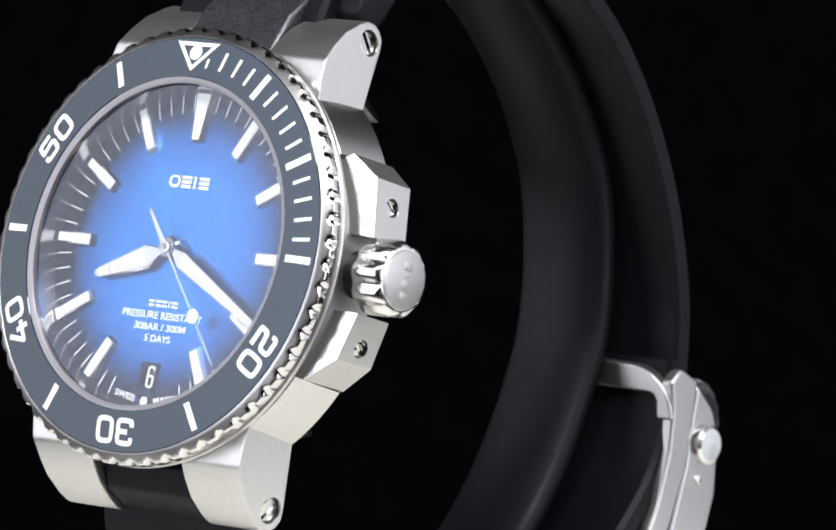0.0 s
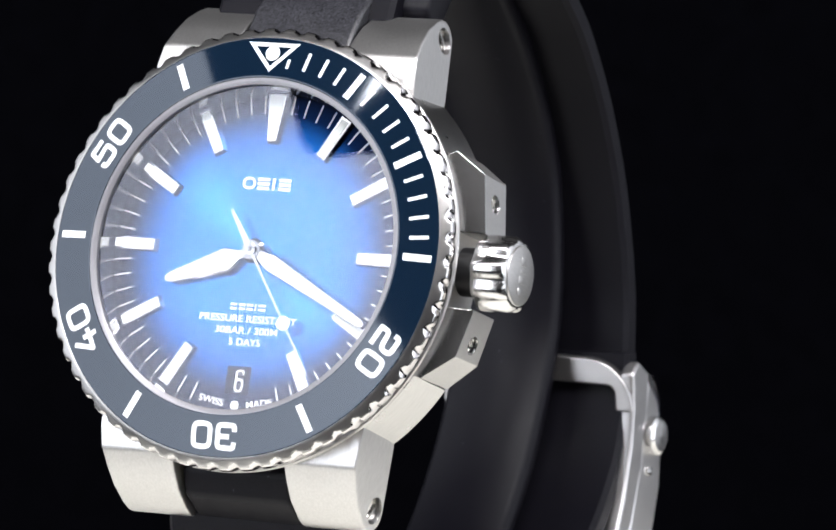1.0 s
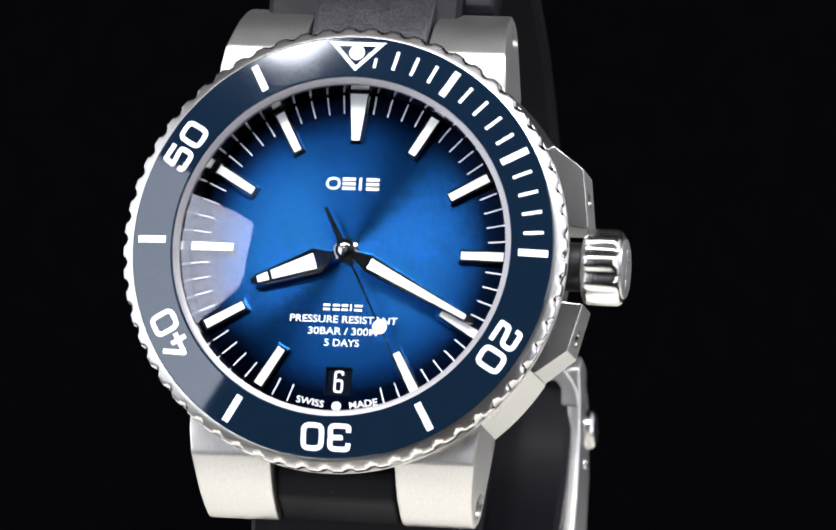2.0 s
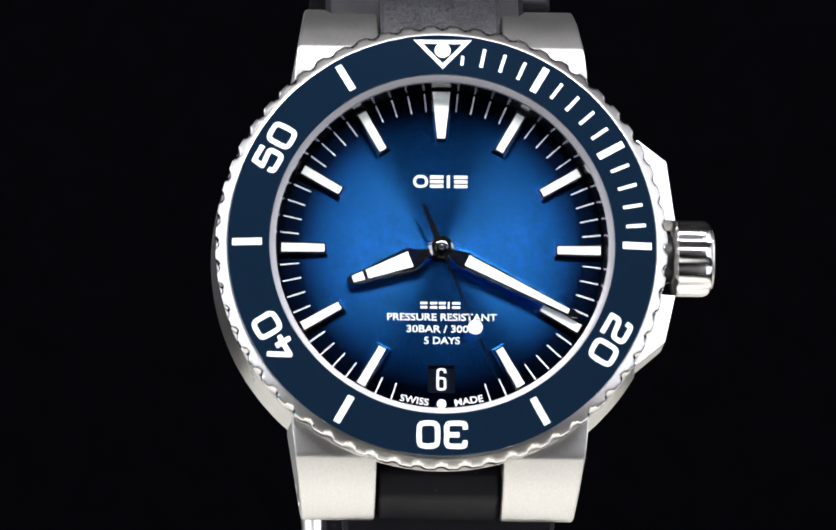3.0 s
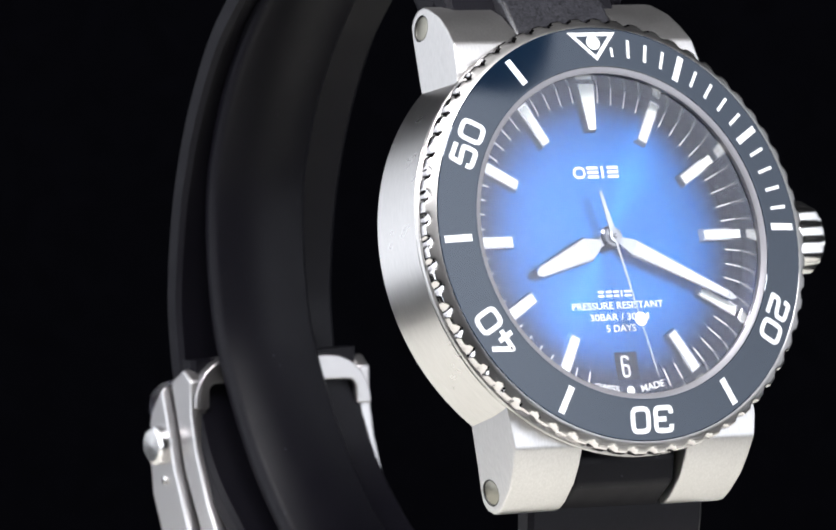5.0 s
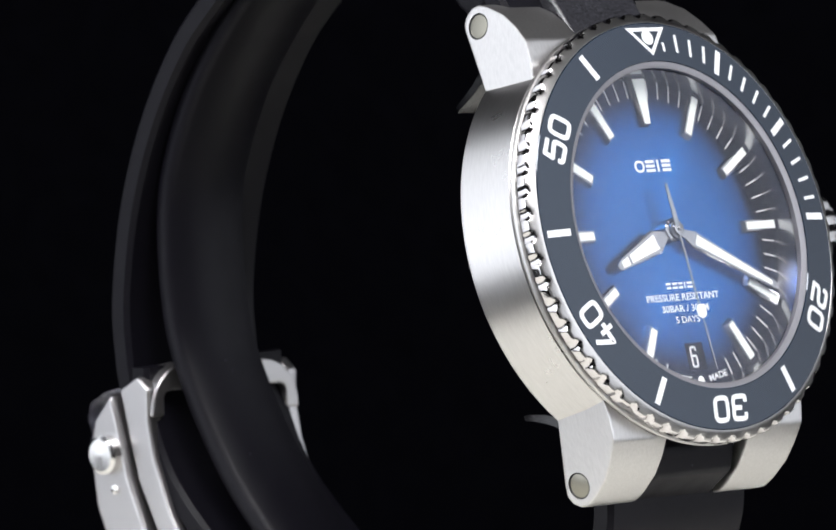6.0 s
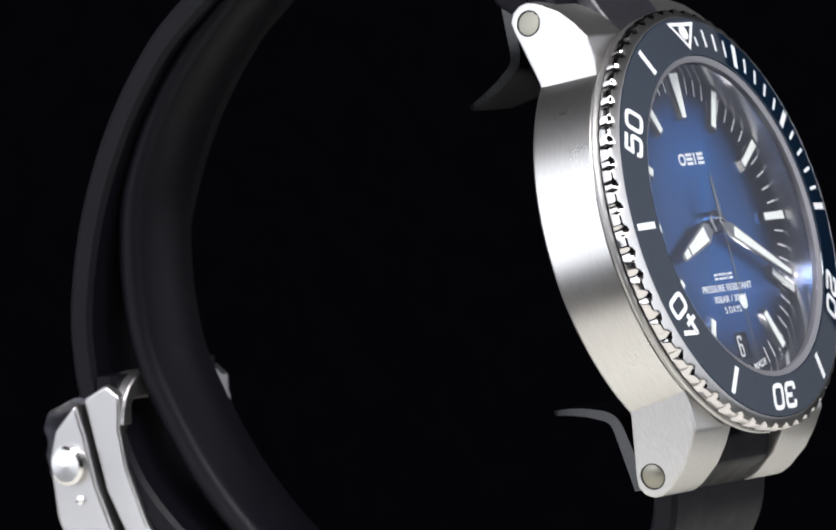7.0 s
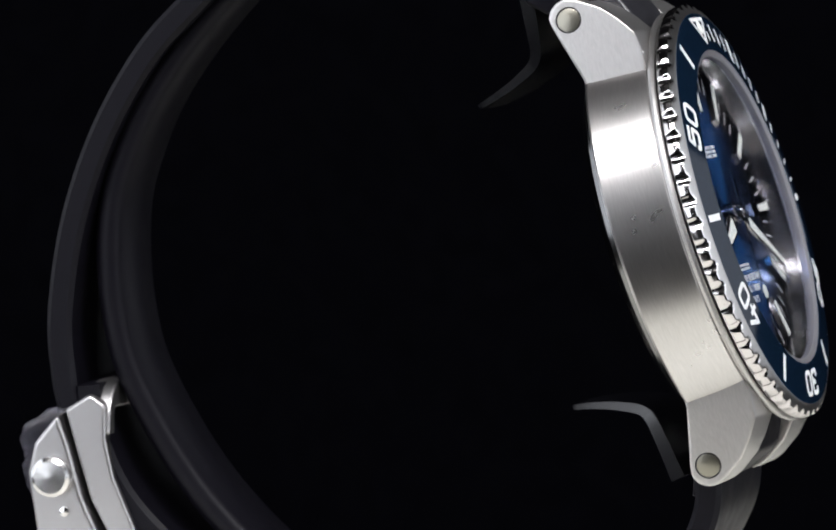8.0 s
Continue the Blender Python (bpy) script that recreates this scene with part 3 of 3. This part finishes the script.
def build_hands():
    hour = part("hour_hand", hand_mesh([(-0.42, 0.6), (0.42, 0.6), (0.5, 1.6), (1.32, 3.0), (0.62, 9.2), (0.25, 9.85), (-0.25, 9.85), (-0.62, 9.2), (-1.32, 3.0), (-0.5, 1.6)], -2.02, 0.22),
                watch, "broad bevelled steel hour hand", FACE @ clock(249.7))
    part("lume", finish(slab([(-0.80, 3.2), (0.80, 3.2), (0.45, 7.7), (-0.45, 7.7)], -1.81, -1.77), M_LUME), hour)
    part("lume", finish(slab([(-0.42, 8.05), (0.42, 8.05), (0.33, 9.2), (-0.33, 9.2)], -1.81, -1.77), M_LUME), hour)
    minute = part("minute_hand", hand_mesh([(-0.42, 0.6), (0.42, 0.6), (0.5, 1.2), (0.95, 2.5), (0.45, 14.4), (0.2, 14.9), (-0.2, 14.9), (-0.45, 14.4), (-0.95, 2.5), (-0.5, 1.2)], -1.66, 0.20),
                  watch, "long bevelled steel minute hand", FACE @ clock(116.6))
    part("lume", finish(slab([(-0.55, 2.8), (0.55, 2.8), (0.25, 13.9), (-0.25, 13.9)], -1.47, -1.43), M_LUME), minute)
    needle = slab([(-0.11, 0), (0.11, 0), (0.07, 14.6), (-0.07, 14.6)], -1.32, -1.22)
    tail = slab([(-0.36, 0.3), (-0.15, -4.7), (0.15, -4.7), (0.36, 0.3)], -1.33, -1.21)
    second = part("second_hand", finish(join(needle, tail, moved(disc(0.62, -1.34, -1.12, 32, 0.05), pose(0, 0, 0))), M_HAND, 25), watch, "thin steel second hand", FACE @ clock(139.5))
    part("lume_dot", finish(moved(disc(0.72, -1.24, -1.14, 32, 0.02), pose(0, 8.6, 0)), M_LUME), second, "white luminous disc")
    hub = lathe([(0, -2.7), (1.25, -2.7), (1.25, -1.85), (0.95, -1.7), (0.95, -1.35), (0, -1.35)], 48, None, False)
    part("hand_hub", finish(hub, M_HUB), watch, "polished hub of the pointers", FACE)
    part("hub_cap", finish(lathe([(0, -0.92), (0.16, -0.96), (0.28, -1.1), (0.3, -1.25), (0, -1.25)], 24, None, False), M_HUB), watch, "", FACE)
    return second


def build_crystal():
    R = 112.0
    prof = [(r, 0.95 - (R - math.sqrt(R * R - r * r))) for r in (0.001, 1.5, 3, 4.5, 6, 7.5, 9, 10, 11)]
    prof.append((16.27, prof[-1][1] - 5.27 * math.tan(math.asin(10.5 / R))))
    me = finish(lathe(prof, 96, None, False), M_CRYSTAL, 60, True)
    part("crystal", me, watch, "clear domed crystal", FACE)


def slotted(r, lo, hi):
    """A round screw head with a slot across it."""
    halves = []
    for s in (-1, 1):
        arc = [radians(-72 + 144 * i / 16) for i in range(17)]
        halves.append(slab([(s * r * math.cos(a), r * math.sin(a)) for a in arc], lo, hi, "z", 0.05))
    return join(*halves, disc(r, lo, lo + 0.1, 32))


def build_case():
    # middle of the case: an upright ring, chamfered, left free on the crown's side
    prof = [(20.4, -2.75), (21.65, -2.8), (21.82, -2.98), (22.4, -9.15), (22.2, -9.4), (18.5, -9.4), (18.5, -2.75)]
    for a0, a1 in ((128, 232), (31, 52), (308, 330)):
        part("case_band", finish(lathe(prof, int((a1 - a0) / 1.3), None, True, (a0, a1)), M_BAND), watch, "brushed steel case band", FACE, True)
    side = lathe([(18.4, -2.7), (20.9, -2.78), (21.0, -2.9), (21.0, -9.2), (20.9, -9.3), (18.4, -9.3)], 50, None, True, (-33, 33))
    part("case_lip", finish(lathe([(20.3, -2.40), (21.7, -2.08), (21.92, -2.20), (22.0, -2.45), (21.82, -2.78), (20.3, -2.78)], 160), M_SIDE), watch, "polished steel lip under the bezel", FACE)
    part("case_wall", finish(side, M_SIDE), watch, "polished inner case wall beside the crown", FACE)
    # core coloured black, as shade between the case parts
    part("case_core", finish(lathe([(17.0, -2.87), (20.2, -2.87), (20.4, -3.1), (20.4, -9.3), (17.0, -9.3)], 128), M_BLACK), watch, "", FACE)
    part("case_back", finish(lathe([(0, -11.6), (17.6, -11.6), (18.4, -11.2), (19.7, -10.5), (20.3, -9.42), (0, -9.42)], 128, None, False), M_BACK), watch, "polished steel case back", FACE)
    # black ring painting the shade in the gap under the bezel
    part("bezel_gap_shade", finish(lathe([(17, -2.32), (20.25, -2.32), (20.25, -2.86), (17, -2.86)], 128), M_BLACK), watch, "", FACE)
    # lugs: a side outline drawn across, with the outer cheek drawn in towards the tip
    outline = [(14.0, -3.0), (18.2, -2.7), (20.4, -3.0), (22.2, -4.25), (23.8, -5.7), (25.2, -7.8), (25.7, -9.0), (25.65, -10.0), (25.1, -10.9), (24.2, -11.35), (23.2, -11.2), (17.3, -9.45), (14.0, -9.45)]
    for sx in (-1, 1):
        for sy in (-1, 1):
            pts = [(y * sy, z) for y, z in outline]
            lo, hi = sorted((6.15 * sx, 14.3 * sx))
            bm = slab(pts, lo, hi, "x")
            for v in bm.verts:
                if abs(v.co.x) > 10:
                    v.co.x = sx * (14.62 - max(0, abs(v.co.y) - 17.3) * 0.155)
            soften(bm, 0.32, 2)
            cheek = 14.62 - (23.55 - 17.3) * 0.155
            pin_m = pose(sx * cheek * MM, sy * 23.55 * MM, -9.3 * MM, 0, 0, 8.8 * sx * sy) @ pose(0, 0, 0, 0, 90 * sx, 0)
            deep = 0.25 if sx < 0 else 0.75
            bm = cut(bm, moved(disc(1.36, -deep, 1.0, 40), millimetres(pin_m)))
            lug = part("lug", finish(bm, M_LUG), watch, "brushed steel lug with a rounded tip", FACE, True)
            # black ring: shade round the pin, put in as colour
            part("pin_gap_shade", finish(lathe([(1.34, 0.01 - deep), (1.34, 0.10 - deep), (1.22, 0.10 - deep), (1.22, 0.01 - deep)], 40), M_BLACK), lug, "", pin_m)
            if sx < 0:
                part("pin", finish(disc(1.2, 0.01 - deep, 0.17 - deep, 40, 0.05), M_PIN), lug, "flat steel pin end", pin_m)
            else:
                part("screw", finish(slotted(1.2, 0.01 - deep, 0.36 - deep), M_MIRROR), lug, "slotted polished screw sunk in its hole", pin_m @ pose(0, 0, 0, 0, 0, 35 * sy))
    # crown guards: flat outer face, chamfers towards the band, and a sloping polished top
    for sy, pts in ((1, [(19.45, 11.6), (22.35, 9.6), (23.2, 3.75), (19.5, 3.75), (17.0, 10.0)]), (-1, [(19.2, -11.0), (22.1, -8.5), (23.2, -3.75), (19.5, -3.75), (17.0, -10.0)])):
        bm = slab(pts, -9.9, -5.2)
        for v in bm.verts:
            if v.co.z > -6:
                v.co.z += (23.2 - v.co.x) * 0.34
        bmesh.ops.recalc_face_normals(bm, faces=bm.faces)
        soften(bm, 0.08, 2)
        gm = pose((22.71 if sy > 0 else 22.46) * MM, (7.15 if sy > 0 else -6.9) * MM, -7.45 * MM, 0, 90, 0) @ pose(0, 0, 0, -8.3 if sy > 0 else 13.0)
        bm = cut(bm, moved(disc(0.95, -0.55, 1.0, 32), millimetres(gm)))
        for f in bm.faces:
            f.normal_update()
            f.material_index = 1 if f.normal.z > 0.7 else 0
        guard = part("crown_guard", finish(bm, (M_SIDE, M_POLISH)), watch, "satin steel crown guard", FACE, True)
        # shade at the bottom of the screw hole, painted as a black ring
        part("screw_gap_shade", finish(lathe([(0.93, -0.54), (0.93, -0.44), (0.82, -0.44), (0.82, -0.54)], 32), M_BLACK), guard, "", gm)
        part("screw", finish(slotted(0.81, -0.54, -0.28), M_MIRROR), guard, "small polished screw sunk in its hole", gm @ pose(0, 0, 0, 0, 0, 50))


def build_crown():
    def flute(r, z, a):
        return r if r < 3.3 else r - 0.36 * (0.5 + 0.5 * math.cos(a * 9)) ** 1.5
    prof = [(0.01, 0), (2.6, 0), (3.1, 0.15), (3.7, 0.4), (3.8, 0.8), (3.8, 3.3), (3.62, 3.7), (3.28, 3.95), (3.0, 4.02), (0.01, 4.02)]
    m = FACE @ pose(22.75 * MM, 0.15 * MM, -6.6 * MM, 0, 90, 0)
    crown = part("crown", finish(lathe(prof, 180, flute, False), M_CROWN, 55), watch, "fluted polished screw-down crown", m)
    part("crown_cap", finish(lathe([(2.95, 4.0), (2.9, 4.18), (2.6, 4.28), (0.01, 4.32)], 48, None, False), M_SIDE), crown, "satin end cap of the crown")
    for i, (y, w) in enumerate(((-1.6, 0.75), (-0.45, 0.7), (0.4, 0.25), (1.35, 0.8))):
        bm = slab([(-0.55, y - w / 2), (0.55, y - w / 2), (0.55, y + w / 2), (-0.55, y + w / 2)], 4.25, 4.36, "z", 0.08)
        part("cap_mark", finish(bm, M_SIDE), crown)
    part("crown_stem", finish(disc(2.4, -2.5, 0.1, 40), M_BLACK), watch, "", m)


def build_strap():
    # profile of the strap in the upright plane through the middle: (front-back, height) from the bezel's centre, axis at 0
    m = pose(0, 0, LIFT - TOP)
    off = 3.5

    def section(w, d0, d1, c=0.5, off=off):
        h = w / 2
        return [(off - h, d0 + c), (off - h + c, d0), (off + h - c, d0), (off + h, d0 + c), (off + h, d1 - c), (off + h - c, d1), (off - h + c, d1), (off - h, d1 - c)]
    upper = [(-25.2, 19.6), (-21.5, 25.5), (-15.0, 32.0), (-5.0, 36.5), (5.0, 34.5), (13.0, 28.5), (19.7, 22.5), (24.8, 17.0), (29.7, 8.8), (33.2, -0.65), (34.9, -10.65), (34.6, -17.4), (34.0, -20.5)]
    part("upper_strap", finish(band(upper, section(19.6, 0, 2.7), 8), M_RUBBER, 30), watch, "black rubber strap half from twelve o'clock", m)
    lower = [(-36.2, -24.0), (-35.8, -31.0), (-31.5, -38.5), (-24.5, -43.5), (-14.0, -46.0), (0.0, -46.5), (12.0, -43.0), (20.5, -37.5), (27.5, -30.5), (31.0, -23.0), (31.6, -18.0)]
    part("lower_strap", finish(band(lower, section(20.8, -2.2, 0.5, 0.5, 4.1), 8), M_RUBBER, 30), watch, "black rubber strap half from six o'clock", m)
    rib = [(-14.0, -42.8), (0.0, -43.3), (10.0, -40.2), (20.0, -31.0), (27.2, -19.5), (29.7, -11.0), (30.0, -1.0), (28.3, 6.0), (24.4, 13.9), (17.8, 22.2), (10.8, 28.4), (4.0, 31.5)]
    part("strap_tail", finish(band(list(reversed(rib)), section(11.6, 0, 2.8, 0.8, 1.5), 8), M_RUBBER, 50), watch, "narrow rubber tail running inside the strap", m)


def build_strap_ends():
    # pieces in the watch's own frame, between and behind the lugs
    for sy in (1, -1):
        pts = [(y * sy, z) for y, z in ((17.0, -4.4), (20.8, -3.9), (25.0, -5.6), (28.0, -8.2), (31.0, -12.0), (29.5, -14.6), (24.5, -11.8), (21.5, -10.9), (17.0, -10.0))]
        if sy < 0:
            pts = [(-y, z) for y, z in ((17.0, -5.6), (21.6, -5.2), (24.0, -6.4), (25.6, -10.0), (26.5, -14.0), (24.0, -13.0), (21.5, -10.9), (17.0, -10.0))]
        bm = slab(pts, -5.95, 5.95, "x", 0.5, seg=3)
        part("strap_end", finish(bm, M_GRIT if sy > 0 else M_RUBBER, 50), watch, "grained black rubber strap end between the lugs", FACE, True)
        pts = [(y * sy, z) for y, z in ((24.4, -11.5), (26.6, -9.6), (29.5, -10.2), (31.5, -12.6), (29.8, -15.2), (26.5, -13.6))]
        if sy > 0:
            part("strap_shoulder", finish(slab(pts, -11.2, 11.2, "x", 0.5, seg=3), M_RUBBER, 50), watch, "", FACE)
        path = [(y * sy, z) for y, z in ((28.5, -14.3), (24.5, -14.8), (21.2, -15.6), (19.8, -18.0), (18.9, -21.0), (18.4, -23.6))]
        if sy < 0:
            path = [(y + 4.4, z) for y, z in path]
        h = 7.5
        sec = [(-h, -0.5), (h, -0.5), (h, 0.5), (-h, 0.5)]
        bm = band(path, sec, 8, lambda k: (1 - 0.45 * k * k, 1.5 - 1.0 * k))
        soften(bm, 0.18, 2, 40)
        part("strap_flap", finish(bm, M_FLAP, 50), watch, "thin glossy rubber flap curling behind the case", FACE)


def build_clasp():
    m = pose(0.0036, 0.0015, LIFT - TOP)
    # bridge: a bowed bar across, and two long arms
    arm = [(26.9, -20.0), (28.6, -18.7), (31.4, -20.4), (30.2, -25.0), (28.8, -30.0), (25.7, -36.0), (22.2, -40.0), (20.4, -39.0), (24.0, -33.0), (26.2, -27.5), (27.0, -23.5)]
    def arch(w, top, rad, low):
        right = [(w, low)] + [(w - rad + rad * math.cos(radians(a)), top - rad + rad * math.sin(radians(a))) for a in range(0, 91, 15)]
        return right + [(-x, z) for x, z in reversed(right)]
    hoop = [(x + 0.35 if x > 0 else x * 0.9, z) for x, z in arch(11.5, -17.5, 5.2, -23.0) + list(reversed(arch(9.5, -20.3, 1.0, -23.0)))]
    hoop = [(x, z - 0.05 * (x + 10)) for x, z in hoop]
    clasp = part("clasp_bridge", finish(slab(hoop, 26.6, 29.2, "y", 0.85, seg=4), M_CLASP), watch, "brushed steel arched bridge of the clasp", m, True)
    for s in (-1, 1):
        lo, hi = sorted(((8.6 if s < 0 else 10.3) * s, (10.7 if s < 0 else 11.95) * s))
        part("clasp_arm", finish(slab(arm, lo, hi, "x", 0.4, seg=3), M_CLASP), clasp, "satin steel side arm of the clasp", None, True)
    cover = [(32.0, -20.8), (34.6, -23.8), (35.4, -27.0), (34.6, -33.0), (31.5, -40.0), (28.0, -44.0), (23.6, -42.0), (26.7, -36.0), (29.5, -29.5), (30.9, -24.0)]
    lid = part("clasp_cover", finish(slab(cover, -11.5, 11.5, "x", 0.5, seg=3), M_CLASP), watch, "brushed steel folding clasp cover", m, True)
    for s in (-1, 1):
        bm = moved(lathe([(0.01, 1.15), (1.7, 1.1), (2.1, 0.8), (2.25, -0.5)], 40, None, False), pose(11.5 * s, 32.6, -27.3, 0, 90 * s, 0))
        part("push_button", finish(bm, M_POLISH), lid, "round polished push button")
        bm = moved(lathe([(0.01, 0.35), (0.5, 0.25), (0.6, -0.2)], 24, None, False), pose(11.5 * s, 31.4, -31.0, 0, 90 * s, 0))
        part("rivet", finish(bm, M_POLISH), lid)
    wrap = [(31.6, -20.3), (34.0, -20.9), (36.0, -22.8), (36.1, -26.0), (35.6, -29.5)]
    bm = bmesh.new()
    rows = []
    for i in range(13):
        x = -10.6 + 21.4 * i / 12
        rows.append([bm.verts.new((x, y + 0.6 * noise.noise((x * 0.6, y, z)), z + 0.6 * noise.noise((x * 0.4, z, y)))) for y, z in curve_through(wrap, 5)])
    for p, q in zip(rows, rows[1:]):
        for j in range(len(p) - 1):
            bm.faces.new((p[j], p[j + 1], q[j + 1], q[j]))
    bmesh.ops.solidify(bm, geom=list(bm.faces), thickness=0.12)
    part("protective_film", finish(bm, M_FILM, 50), lid, "crumpled clear protective film")


build_case()
build_bezel()
build_dial()
second_hand = build_hands()
build_crystal()
build_crown()
build_strap()
build_strap_ends()
build_clasp()


def turn(t):
    """Degrees by which the table has turned."""
    return -40.099 + 14.415 * t - 0.027 * (t - 4) ** 2


def motions():
    times = [0.5 * i for i in range(17)]
    walk(turntable, [(t, pose(0, 0, 0, 0, 0, turn(t))) for t in times])
    walk(watch, [(t, pose(0, 0, TOP, 0, 0, turn(t))) for t in times])
    walk(second_hand, [(t, FACE @ clock(139.5 + 6.0 * t)) for t in times])


motions()
